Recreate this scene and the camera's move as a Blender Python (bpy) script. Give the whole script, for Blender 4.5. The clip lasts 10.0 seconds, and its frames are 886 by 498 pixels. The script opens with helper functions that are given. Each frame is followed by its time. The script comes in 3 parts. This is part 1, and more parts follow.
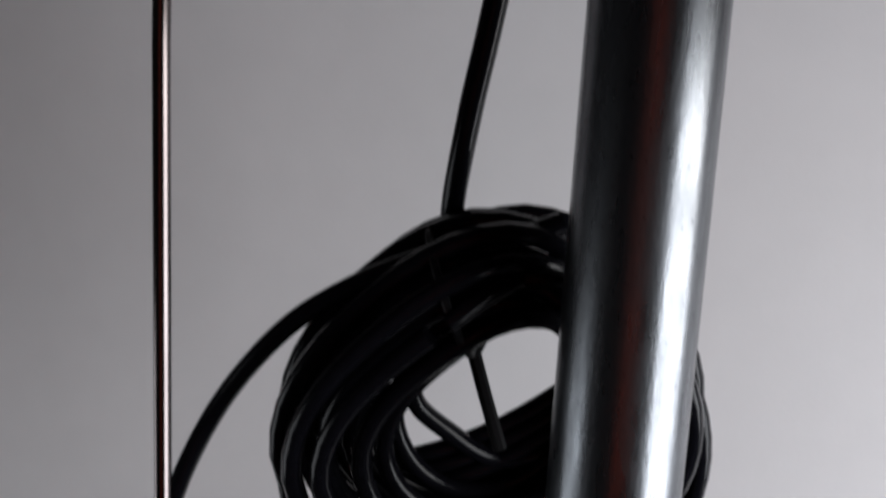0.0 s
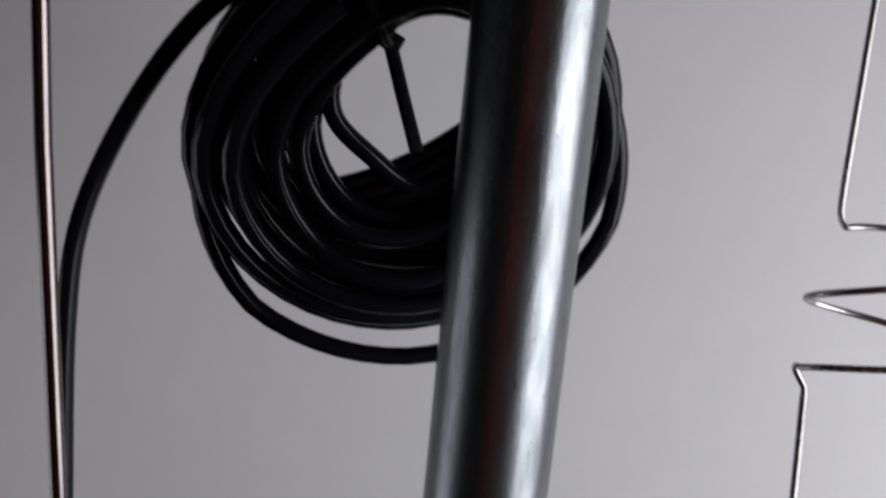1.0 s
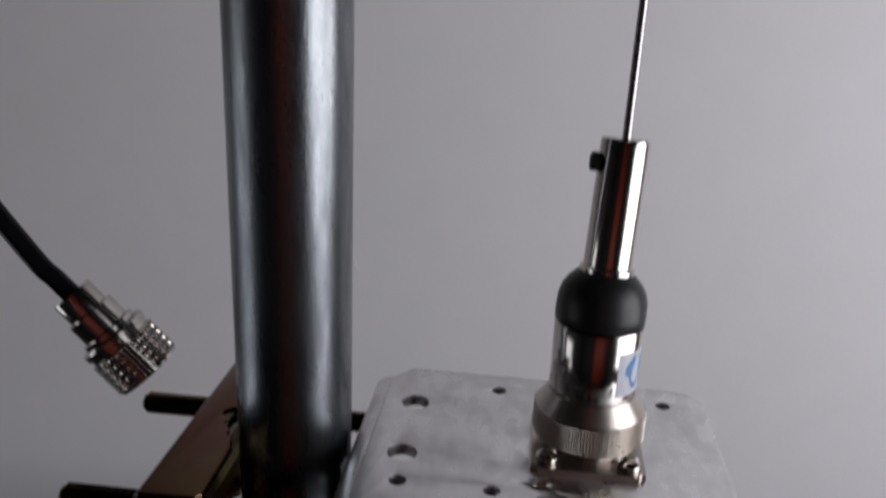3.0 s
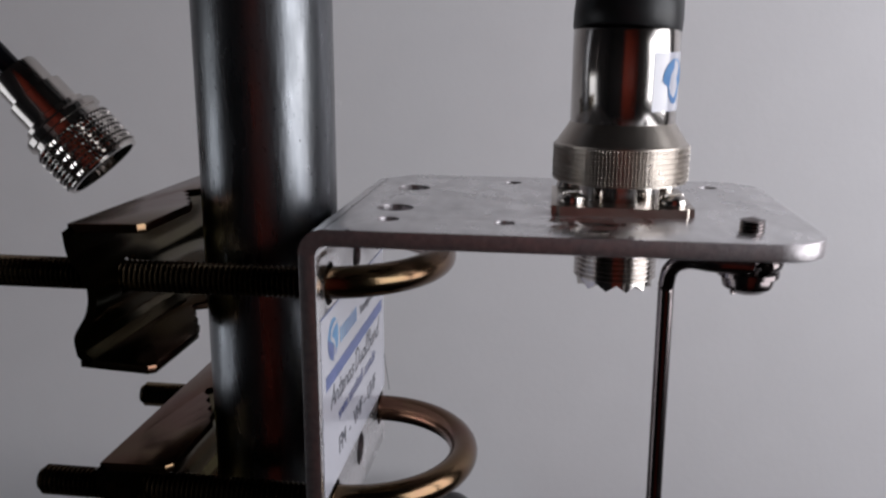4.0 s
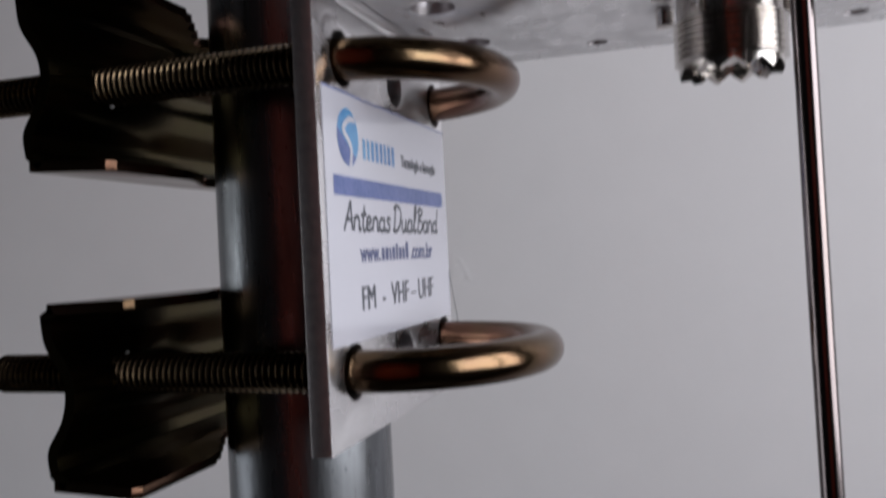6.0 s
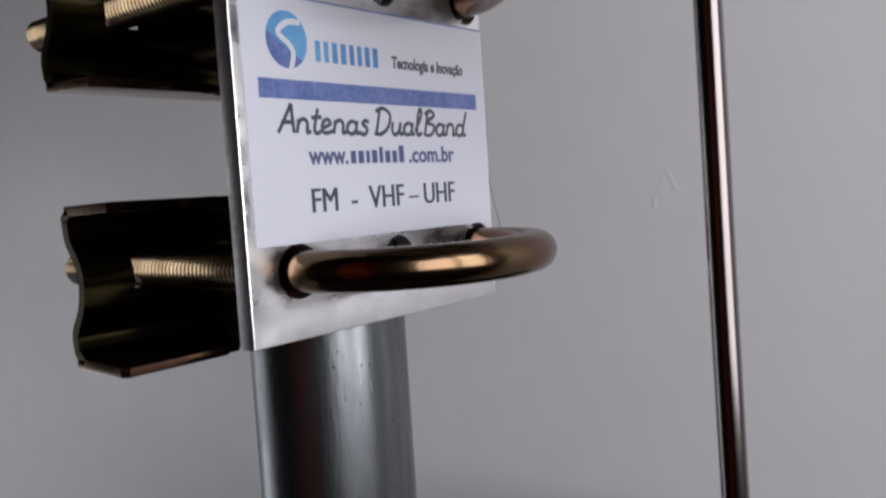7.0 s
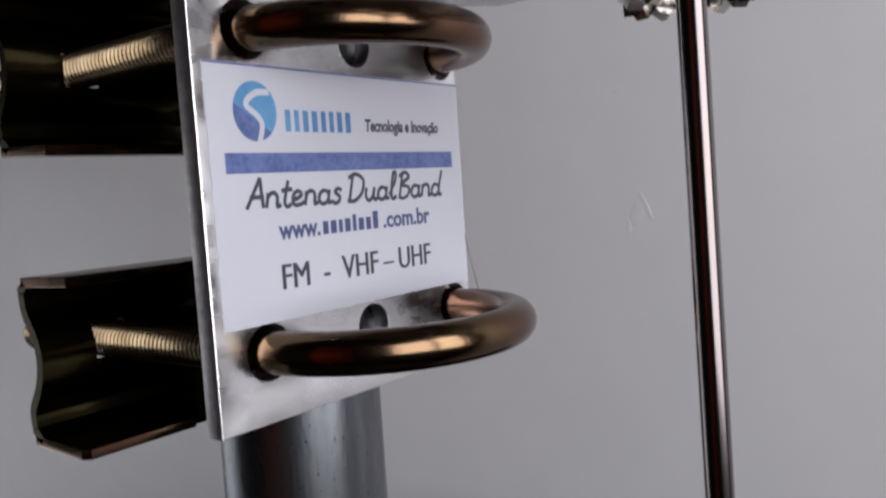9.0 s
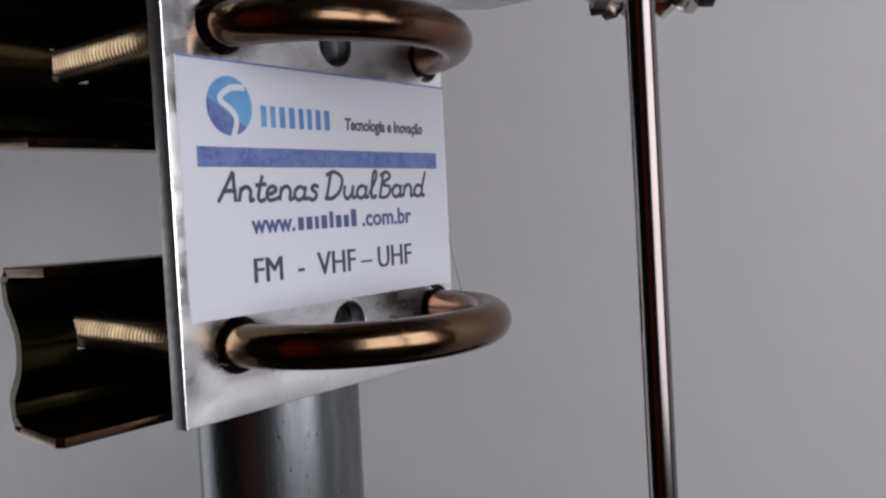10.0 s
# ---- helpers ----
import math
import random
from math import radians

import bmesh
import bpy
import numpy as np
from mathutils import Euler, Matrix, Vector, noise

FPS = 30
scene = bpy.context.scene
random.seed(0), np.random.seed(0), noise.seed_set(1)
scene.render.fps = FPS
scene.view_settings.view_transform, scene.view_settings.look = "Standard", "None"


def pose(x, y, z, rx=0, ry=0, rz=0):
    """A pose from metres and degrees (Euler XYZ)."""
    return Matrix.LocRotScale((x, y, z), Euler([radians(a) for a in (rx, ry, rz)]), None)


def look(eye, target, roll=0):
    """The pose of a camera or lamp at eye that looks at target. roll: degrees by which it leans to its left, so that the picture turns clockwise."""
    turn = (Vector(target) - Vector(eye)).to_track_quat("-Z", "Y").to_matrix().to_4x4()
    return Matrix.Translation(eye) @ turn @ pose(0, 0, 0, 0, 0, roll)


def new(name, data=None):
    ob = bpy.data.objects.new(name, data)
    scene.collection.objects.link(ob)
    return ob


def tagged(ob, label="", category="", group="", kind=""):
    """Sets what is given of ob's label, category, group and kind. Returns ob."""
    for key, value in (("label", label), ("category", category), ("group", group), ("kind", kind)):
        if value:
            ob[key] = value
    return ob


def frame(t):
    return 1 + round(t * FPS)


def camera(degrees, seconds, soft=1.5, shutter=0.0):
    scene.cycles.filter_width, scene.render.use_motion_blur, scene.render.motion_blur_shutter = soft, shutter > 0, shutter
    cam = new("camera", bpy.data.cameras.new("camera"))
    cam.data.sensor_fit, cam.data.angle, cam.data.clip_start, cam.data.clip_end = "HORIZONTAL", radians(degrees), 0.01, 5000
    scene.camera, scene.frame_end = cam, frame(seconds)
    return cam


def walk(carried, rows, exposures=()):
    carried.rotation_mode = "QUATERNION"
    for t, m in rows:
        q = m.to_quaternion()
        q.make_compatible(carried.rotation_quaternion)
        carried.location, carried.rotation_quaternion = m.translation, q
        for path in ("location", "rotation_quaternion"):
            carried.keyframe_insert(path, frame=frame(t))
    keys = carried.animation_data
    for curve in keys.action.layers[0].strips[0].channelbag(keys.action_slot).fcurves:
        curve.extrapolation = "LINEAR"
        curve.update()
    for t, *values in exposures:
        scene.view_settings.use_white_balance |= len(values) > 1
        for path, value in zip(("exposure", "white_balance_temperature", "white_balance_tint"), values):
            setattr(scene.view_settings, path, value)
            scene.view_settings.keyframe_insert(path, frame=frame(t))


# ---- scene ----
cam = camera(55.10, 10.0, soft=2.3, shutter=0.4)
# seconds, metres x y z, degrees yaw pitch roll
PATH = [
    (0.0, -0.0201, -0.1398, 0.3297, 12.05, -7.06, -3.76),
    (0.5, -0.0152, -0.1399, 0.3003, 10.57, -9.07, -4.47),
    (1.0, -0.0064, -0.1436, 0.2726, 8.48, -10.40, -5.58),
    (1.5, 0.0041, -0.1457, 0.2614, 4.89, -13.76, -3.95),
    (2.0, 0.0102, -0.1506, 0.2129, 3.31, -16.10, -3.40),
    (2.5, 0.0121, -0.1450, 0.1730, 1.95, -19.86, -2.97),
    (2.8, 0.0337, -0.1490, 0.1253, 6.46, -17.42, -2.91),
    (3.0, 0.0333, -0.1449, 0.1082, 5.57, -19.26, -2.50),
    (3.2, 0.0372, -0.1435, 0.0900, 6.12, -18.87, -1.68),
    (4.3, 0.0397, -0.1268, 0.0116, 8.03, -8.06, 0.97),
    (4.5, 0.0411, -0.1216, 0.0000, 8.62, -3.06, 2.39),
    (5.0, 0.0405, -0.1120, -0.0192, 8.39, 4.43, 3.35),
    (5.5, 0.0353, -0.1066, -0.0279, 8.84, 4.60, 3.03),
    (5.8, 0.0366, -0.1032, -0.0326, 11.63, 0.94, 2.16),
    (6.0, 0.0453, -0.0991, -0.0391, 16.51, 0.21, 2.75),
    (6.2, 0.0552, -0.0937, -0.0451, 21.70, -0.25, 4.01),
    (7.3, 0.0960, -0.0656, -0.0441, 42.45, -6.82, 3.80),
    (7.5, 0.0969, -0.0624, -0.0393, 43.84, -8.90, 4.57),
    (8.0, 0.0891, -0.0595, -0.0313, 42.92, -7.83, 4.98),
    (8.3, 0.0896, -0.0605, -0.0425, 41.45, -1.60, 5.50),
    (8.5, 0.0900, -0.0601, -0.0431, 40.90, -1.47, 5.72),
    (9.0, 0.0866, -0.0679, -0.0345, 36.34, -4.04, 3.80),
    (9.5, 0.0925, -0.0664, -0.0315, 37.52, -4.46, 3.08),
    (10.0, 0.0929, -0.0637, -0.0373, 38.08, -2.93, 2.71),
]
walk(cam, [(t, pose(x, y, z, 90 + p, 0, w) @ pose(0, 0, 0, 0, 0, -r)) for t, x, y, z, w, p, r in PATH],
     exposures=[(t, e, 6500, g) for t, e, g in ((0.0, 0.3, 11), (1.0, 0.04, 11.5), (2.0, -0.26, 12.5), (3.2, -0.38, 13), (4.5, -0.2, 13.5), (5.5, -0.27, 13.5), (6.0, -0.03, 13), (9.0, -0.04, 13), (10.0, -0.15, 12.5))])

# ---- world and light ----
world = bpy.data.worlds.new("sky")
scene.world = world
world.use_nodes = True
wn = world.node_tree
sky = wn.nodes.new("ShaderNodeTexSky")
sky.sky_type = 'NISHITA'
sky.sun_disc = False
sky.sun_elevation, sky.sun_rotation = radians(35), radians(90)
wn.nodes["Background"].inputs[1].default_value = 0.08
wn.links.new(sky.outputs[0], wn.nodes["Background"].inputs[0])

# the room: x west to east, y towards the seen wall, z up (floor far below)
X0, X1, Y0, Y1, Z0, Z1 = -1.0, 0.56, -1.25, 0.266, -0.9, 1.3
WIN = (-0.45, 0.13, -0.20, 0.40)            # y0 y1 z0 z1 of the east window
LOW_GAP = (-0.45, 0.10, -0.70, 0.04)        # added unseen opening in the west wall, for the low fill


def daylight(name, at, towards, w, h, watts, colour):
    lamp = bpy.data.lights.new(name, 'AREA')
    lamp.shape, lamp.size, lamp.size_y, lamp.energy, lamp.color = 'RECTANGLE', w, h, watts, colour
    ob = new(name, lamp)
    ob.matrix_world = look(at, towards)
    return ob


daylight("daylight", (X1 + 0.03, (WIN[0] + WIN[1]) / 2, (WIN[2] + WIN[3]) / 2), (0, (WIN[0] + WIN[1]) / 2, (WIN[2] + WIN[3]) / 2), 0.57, 0.59, 6.6, (0.93, 0.96, 1.0))
# added fill from low left: lights the far wall and the pipe's left edge
daylight("low_left_fill", (X0 - 0.02, (LOW_GAP[0] + LOW_GAP[1]) / 2, (LOW_GAP[2] + LOW_GAP[3]) / 2), (0, (LOW_GAP[0] + LOW_GAP[1]) / 2, (LOW_GAP[2] + LOW_GAP[3]) / 2), 0.53, 0.72, 2.0, (0.90, 0.95, 1.0))


# ---- materials ----
def mat(name, colour, rough=0.5, metal=0.0, tint=None, scale=300.0, mix=0.3, bump=0.0, bump_scale=900.0, stretch=None, coat=0.0, rvar=0.1, spec=None, pits=0.0):
    m = bpy.data.materials.new(name)
    m.use_nodes = True
    nt = m.node_tree
    b = nt.nodes["Principled BSDF"]
    tc = nt.nodes.new("ShaderNodeTexCoord")
    mp = nt.nodes.new("ShaderNodeMapping")
    mp.inputs["Scale"].default_value = stretch or (1, 1, 1)
    nt.links.new(tc.outputs["Object"], mp.inputs["Vector"])
    n1 = nt.nodes.new("ShaderNodeTexNoise")
    n1.inputs["Scale"].default_value, n1.inputs["Detail"].default_value = scale, 5
    n2 = nt.nodes.new("ShaderNodeTexNoise")
    n2.inputs["Scale"].default_value, n2.inputs["Detail"].default_value = scale / 7, 3
    for n in (n1, n2):
        nt.links.new(mp.outputs[0], n.inputs["Vector"])
    avg = nt.nodes.new("ShaderNodeMath")
    avg.operation = 'MULTIPLY_ADD'
    avg.inputs[1].default_value = 0.5
    nt.links.new(n1.outputs["Fac"], avg.inputs[0])
    half = nt.nodes.new("ShaderNodeMath")
    half.operation = 'MULTIPLY'
    half.inputs[1].default_value = 0.5
    nt.links.new(n2.outputs["Fac"], half.inputs[0])
    nt.links.new(half.outputs[0], avg.inputs[2])
    ramp = nt.nodes.new("ShaderNodeValToRGB")
    tint = tint or tuple(c * (1 - mix) for c in colour)
    ramp.color_ramp.elements[0].color, ramp.color_ramp.elements[1].color = (*tint, 1), (*colour, 1)
    ramp.color_ramp.elements[0].position, ramp.color_ramp.elements[1].position = 0.36, 0.62
    nt.links.new(avg.outputs[0], ramp.inputs[0])
    colour_out = ramp.outputs[0]
    if pits:
        # scattered dark specks, and longer dull stains
        for size, lo, hi, deep, squeeze in ((1500.0, 0.66, 0.72, pits, (1, 1, 0.55)), (140.0, 0.58, 0.72, pits * 0.7, (1, 1, 0.12))):
            mq = nt.nodes.new("ShaderNodeMapping")
            mq.inputs["Scale"].default_value = squeeze
            nt.links.new(tc.outputs["Object"], mq.inputs["Vector"])
            nq = nt.nodes.new("ShaderNodeTexNoise")
            nq.inputs["Scale"].default_value, nq.inputs["Detail"].default_value = size, 3
            nt.links.new(mq.outputs[0], nq.inputs["Vector"])
            cut = nt.nodes.new("ShaderNodeMapRange")
            cut.inputs["From Min"].default_value, cut.inputs["From Max"].default_value = lo, hi
            cut.inputs["To Min"].default_value, cut.inputs["To Max"].default_value = 0.0, deep
            nt.links.new(nq.outputs["Fac"], cut.inputs["Value"])
            mixer = nt.nodes.new("ShaderNodeMix")
            mixer.data_type = 'RGBA'
            mixer.inputs[7].default_value = (*(c * 0.25 for c in colour), 1)
            nt.links.new(cut.outputs[0], mixer.inputs[0])
            nt.links.new(colour_out, mixer.inputs[6])
            colour_out = mixer.outputs[2]
    nt.links.new(colour_out, b.inputs["Base Color"])
    mr = nt.nodes.new("ShaderNodeMapRange")
    mr.inputs["From Min"].default_value, mr.inputs["From Max"].default_value = 0.35, 0.65
    mr.inputs["To Min"].default_value, mr.inputs["To Max"].default_value = rough * (1 + rvar), rough * (1 - rvar)
    nt.links.new(avg.outputs[0], mr.inputs["Value"])
    nt.links.new(mr.outputs[0], b.inputs["Roughness"])
    b.inputs["Metallic"].default_value = metal
    b.inputs["Coat Weight"].default_value = coat
    b.inputs["Coat Roughness"].default_value = 0.08
    if spec is not None:
        b.inputs["Specular IOR Level"].default_value = spec
    if bump:
        n3 = nt.nodes.new("ShaderNodeTexNoise")
        n3.inputs["Scale"].default_value, n3.inputs["Detail"].default_value = bump_scale, 4
        nt.links.new(mp.outputs[0], n3.inputs["Vector"])
        bp = nt.nodes.new("ShaderNodeBump")
        bp.inputs["Strength"].default_value, bp.inputs["Distance"].default_value = bump, 0.0004
        nt.links.new(n3.outputs["Fac"], bp.inputs["Height"])
        nt.links.new(bp.outputs[0], b.inputs["Normal"])
    return m


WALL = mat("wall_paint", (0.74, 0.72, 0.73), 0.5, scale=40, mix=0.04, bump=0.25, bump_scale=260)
# near-black stands in for the unlit rest of the room, kept dark in reflections
UNLIT = mat("unlit_room_dark", (0.035, 0.034, 0.036), 0.8, scale=20, mix=0.2)
FLOOR = mat("dark_floor", (0.03, 0.025, 0.022), 0.5, scale=15, mix=0.3)
DOORWOOD = mat("red_brown_wood", (0.62, 0.085, 0.04), 0.45, scale=18, mix=0.35, stretch=(6, 6, 0.5))
WHITE = mat("white_frame", (0.75, 0.75, 0.74), 0.4, scale=60, mix=0.06)
GALV = mat("galvanised_steel", (0.19, 0.20, 0.213), 0.29, 1.0, scale=420, mix=0.4, bump=0.10, bump_scale=1500, stretch=(1, 1, 0.2), rvar=0.25, pits=0.85)
ALU = mat("aluminium_plate", (0.84, 0.83, 0.84), 0.31, 1.0, scale=260, mix=0.15, bump=0.2, bump_scale=330, stretch=(1, 0.5, 1), rvar=0.6)
ALUCUT = mat("sawn_aluminium", (0.46, 0.43, 0.44), 0.40, 1.0, scale=700, mix=0.4, bump=0.14, bump_scale=2200)
NICKEL = mat("nickel_plate", (0.54, 0.505, 0.475), 0.14, 1.0, scale=500, mix=0.15)
SATIN = mat("satin_nickel", (0.52, 0.47, 0.42), 0.30, 1.0, scale=700, mix=0.15, bump=0.06)
STEEL = mat("stainless_rod", (0.16, 0.137, 0.135), 0.16, 1.0, scale=400, mix=0.2, stretch=(1, 1, 0.2))
WHIPSTEEL = mat("bright_steel_wire", (0.38, 0.36, 0.36), 0.26, 1.0, scale=400, mix=0.2)
TIE = mat("black_nylon", (0.006, 0.006, 0.007), 0.5, scale=500, mix=0.3, spec=0.12)
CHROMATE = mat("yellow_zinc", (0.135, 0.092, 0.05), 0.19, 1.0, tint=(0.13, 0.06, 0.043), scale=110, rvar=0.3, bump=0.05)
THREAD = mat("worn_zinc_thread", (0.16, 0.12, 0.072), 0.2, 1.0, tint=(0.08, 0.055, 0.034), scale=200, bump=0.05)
# same zinc as the flanges, darkened: the saddle's inner shade is in the colour
CHROMATE_SHADE = mat("yellow_zinc_shaded", (0.060, 0.051, 0.019), 0.20, 1.0, tint=(0.045, 0.028, 0.018), scale=60, rvar=0.15, bump=0.03)
PVC = mat("black_cable", (0.005, 0.005, 0.007), 0.15, scale=400, mix=0.3, spec=0.13)
RUBBER = mat("black_rubber", (0.008, 0.008, 0.009), 0.38, scale=500, mix=0.3, bump=0.05, spec=0.3)
GLOSSBLACK = mat("gloss_black", (0.006, 0.006, 0.007), 0.30, scale=120, mix=0.3, spec=0.2)
PAPER = mat("laminated_paper", (0.465, 0.465, 0.52), 0.20, scale=60, mix=0.03, coat=0.6, bump=0.04, bump_scale=110)
# the fine paler flecks of this tint are glare on the print, put into colour
BLUE = mat("blue_ink", (0.035, 0.07, 0.21), 0.35, tint=(0.11, 0.14, 0.32), scale=1300, coat=0.25)
LIGHTBLUE = mat("light_blue_ink", (0.085, 0.25, 0.45), 0.35, tint=(0.02, 0.09, 0.28), scale=190, coat=0.25)
INK = mat("dark_ink", (0.03, 0.035, 0.05), 0.40, scale=900, mix=0.3, coat=0.2)
NAVY = mat("navy_ink", (0.045, 0.06, 0.16), 0.40, scale=900, mix=0.3, coat=0.2)

# ---- mesh helpers (lengths in millimetres) ----
MM = 0.001


def part(name, bm, material, parent=None, label="", smooth=40):
    me = bpy.data.meshes.new(name)
    if isinstance(bm, bmesh.types.BMesh):
        bm.normal_update()
        bm.to_mesh(me)
        bm.free()
    else:
        bm_mesh = bm
        me = bm_mesh
        me.name = name
    me.materials.clear()
    me.materials.append(material)
    if smooth:
        for p in me.polygons:
            p.use_smooth = True
        me.set_sharp_from_angle(angle=radians(smooth))
    ob = new(name, me)
    if parent is not None:
        ob.parent = parent
    if label:
        ob["label"] = label
    return ob


def thing(name, label, category, group="", kind="", at=(0, 0, 0)):
    ob = new(name)
    ob.location = at
    ob.empty_display_size = 0.02
    return tagged(ob, label, category, group, kind)


def scaled(bm, m=None):
    bmesh.ops.transform(bm, matrix=Matrix.Scale(MM, 4) @ (m or Matrix()), verts=bm.verts)
    return bm


def box(x0, x1, y0, y1, z0, z1, bevel=0.0, seg=2):
    bm = bmesh.new()
    bmesh.ops.create_cube(bm, size=1, matrix=Matrix.Translation(((x0 + x1) / 2, (y0 + y1) / 2, (z0 + z1) / 2)) @ Matrix.Diagonal((x1 - x0, y1 - y0, z1 - z0, 1)))
    if bevel:
        bmesh.ops.bevel(bm, geom=bm.edges[:], offset=bevel, segments=seg, affect='EDGES', profile=0.5)
    return bm


def lathe(profile, segs=48, closed=False, wobble=None):
    """Turns (radius, z) pairs about the z axis; wobble(i, j, r, z) may change a ring's radius and height."""
    bm = bmesh.new()
    rings = []
    for i, (r, z) in enumerate(profile):
        ring = []
        for j in range(segs):
            rr, zz = wobble(i, j, r, z) if wobble else (r, z)
            a = 2 * math.pi * j / segs
            ring.append(bm.verts.new((rr * math.cos(a), rr * math.sin(a), zz)))
        rings.append(ring)
    pairs = list(zip(rings, rings[1:])) + ([(rings[-1], rings[0])] if closed else [])
    for a, b in pairs:
        for j in range(segs):
            k = (j + 1) % segs
            bm.faces.new((a[j], a[k], b[k], b[j]))
    if not closed:
        bm.faces.new(rings[0][::-1])
        bm.faces.new(rings[-1])
    bmesh.ops.recalc_face_normals(bm, faces=bm.faces)
    return bm


def spline(points, n=12):
    """Points on a smooth curve through the points given."""
    p = [Vector(q) for q in points]
    p = [2 * p[0] - p[1]] + p + [2 * p[-1] - p[-2]]
    out = []
    for i in range(1, len(p) - 2):
        for k in range(n):
            t = k / n
            a, b, c, d = p[i - 1:i + 3]
            out.append(0.5 * ((2 * b) + (c - a) * t + (2 * a - 5 * b + 4 * c - d) * t * t + (3 * b - a - 3 * c + d) * t ** 3))
    return out + [p[-2]]


def tube(path, radius, segs=12, radii=None, bm=None):
    """A round rod along a path."""
    bm = bm or bmesh.new()
    p = [Vector(q) for q in path]
    up = None
    rings = []
    for i, q in enumerate(p):
        d = (p[min(i + 1, len(p) - 1)] - p[max(i - 1, 0)]).normalized()
        if up is None:
            up = d.orthogonal().normalized()
        up = (up - d * up.dot(d)).normalized()
        side = d.cross(up)
        r = radii(i) if radii else radius
        rings.append([bm.verts.new(q + r * (math.cos(2 * math.pi * j / segs) * up + math.sin(2 * math.pi * j / segs) * side)) for j in range(segs)])
    for a, b in zip(rings, rings[1:]):
        for j in range(segs):
            k = (j + 1) % segs
            bm.faces.new((a[j], a[k], b[k], b[j]))
    bm.faces.new(rings[0][::-1])
    bm.faces.new(rings[-1])
    return bm


def sheet(outline, holes, depth, bevel=0.0):
    """A flat plate in x y, from z = -depth to 0, with round holes (x, y, radius)."""
    cu = bpy.data.curves.new("outline", 'CURVE')
    cu.dimensions, cu.fill_mode, cu.extrude, cu.bevel_depth, cu.bevel_resolution = '2D', 'BOTH', depth / 2 - bevel, bevel, 1
    cu.offset = -bevel
    loops = [outline] + [[(x + r * math.cos(a * math.pi / 14), y + r * math.sin(a * math.pi / 14)) for a in range(28)] for x, y, r in holes]
    for loop in loops:
        s = cu.splines.new('POLY')
        s.points.add(len(loop) - 1)
        for q, (x, y) in zip(s.points, loop):
            q.co = (x, y, 0, 1)
        s.use_cyclic_u = True
    ob = bpy.data.objects.new("outline", cu)
    me = bpy.data.meshes.new_from_object(ob)
    bpy.data.objects.remove(ob)
    bm = bmesh.new()
    bm.from_mesh(me)
    bpy.data.meshes.remove(me)
    bmesh.ops.remove_doubles(bm, verts=bm.verts, dist=1e-4)
    bmesh.ops.translate(bm, verts=bm.verts, vec=(0, 0, -depth / 2))
    return bm


def words(text, size, shear=0.0, spacing=1.0, thick=0.0):
    cu = bpy.data.curves.new("words", 'FONT')
    cu.body, cu.size, cu.shear, cu.space_character, cu.extrude, cu.offset = text, size, shear, spacing, 0.02, thick
    cu.resolution_u = 3
    ob = bpy.data.objects.new("words", cu)
    me = bpy.data.meshes.new_from_object(ob)
    bpy.data.objects.remove(ob)
    bm = bmesh.new()
    bm.from_mesh(me)
    bpy.data.meshes.remove(me)
    return bm


def join(*bms):
    out = bmesh.new()
    for b in bms:
        me = bpy.data.meshes.new("piece")
        b.to_mesh(me)
        b.free()
        out.from_mesh(me)
        bpy.data.meshes.remove(me)
    return out


def moved(bm, m):
    bmesh.ops.transform(bm, matrix=m, verts=bm.verts)
    return bm


def thread(r, z0, z1, pitch, depth):
    out, z, k = [], z0, 0
    while z < z1:
        out += [(r - depth, z), (r, z + pitch * 0.45), (r, z + pitch * 0.6)]
        z += pitch
    return out


# ---- the room ----
def setting(name, bm, material, label):
    return tagged(part(name, bm, material, None, label, smooth=0), label, "wall" if "wall" in name else name.split("_")[0], kind="structure")


wall_bm = box(X0 - 0.1, X1 + 0.1, Y1, Y1 + 0.1, Z0, Z1)
setting("wall_north", wall_bm, WALL, "smooth light grey painted wall with faint dents")
wall = scene.objects["wall_north"]
for wx, wz, ww, wh, tilt in ((-0.0575, -0.050, 3.0, 5.5, 20), (-0.0535, -0.047, 1.3, 6.5, -24), (-0.0615, -0.0555, 1.2, 3.2, 8), (-0.0638, 0.0023, 2.4, 1.8, 0)):
    bm = bmesh.new()
    bmesh.ops.create_uvsphere(bm, u_segments=20, v_segments=10, radius=1.0, matrix=Matrix.Translation((wx, Y1, wz)) @ pose(0, 0, 0, 0, tilt, 0) @ Matrix.Diagonal((ww * 0.001, 0.00014, wh * 0.001, 1)))
    part("dent", bm, WALL, wall)
# unseen walls and ceiling have their dimness put into the colour
setting("wall_south", box(X0 - 0.1, X1 + 0.1, Y0 - 0.1, Y0, Z0, Z1), UNLIT, "dim wall behind the camera")
g0, g1, h0, h1 = LOW_GAP
setting("wall_west", join(box(X0 - 0.1, X0, Y0, g0, Z0, Z1), box(X0 - 0.1, X0, g1, Y1, Z0, Z1), box(X0 - 0.1, X0, g0, g1, Z0, h0), box(X0 - 0.1, X0, g0, g1, h1, Z1)), UNLIT, "dim side wall away from the window")
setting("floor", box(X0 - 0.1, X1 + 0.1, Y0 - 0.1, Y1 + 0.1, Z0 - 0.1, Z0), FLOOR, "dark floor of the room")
setting("ceiling", box(X0 - 0.1, X1 + 0.1, Y0 - 0.1, Y1 + 0.1, Z1, Z1 + 0.1), UNLIT, "dim ceiling of the room")
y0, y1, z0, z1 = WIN
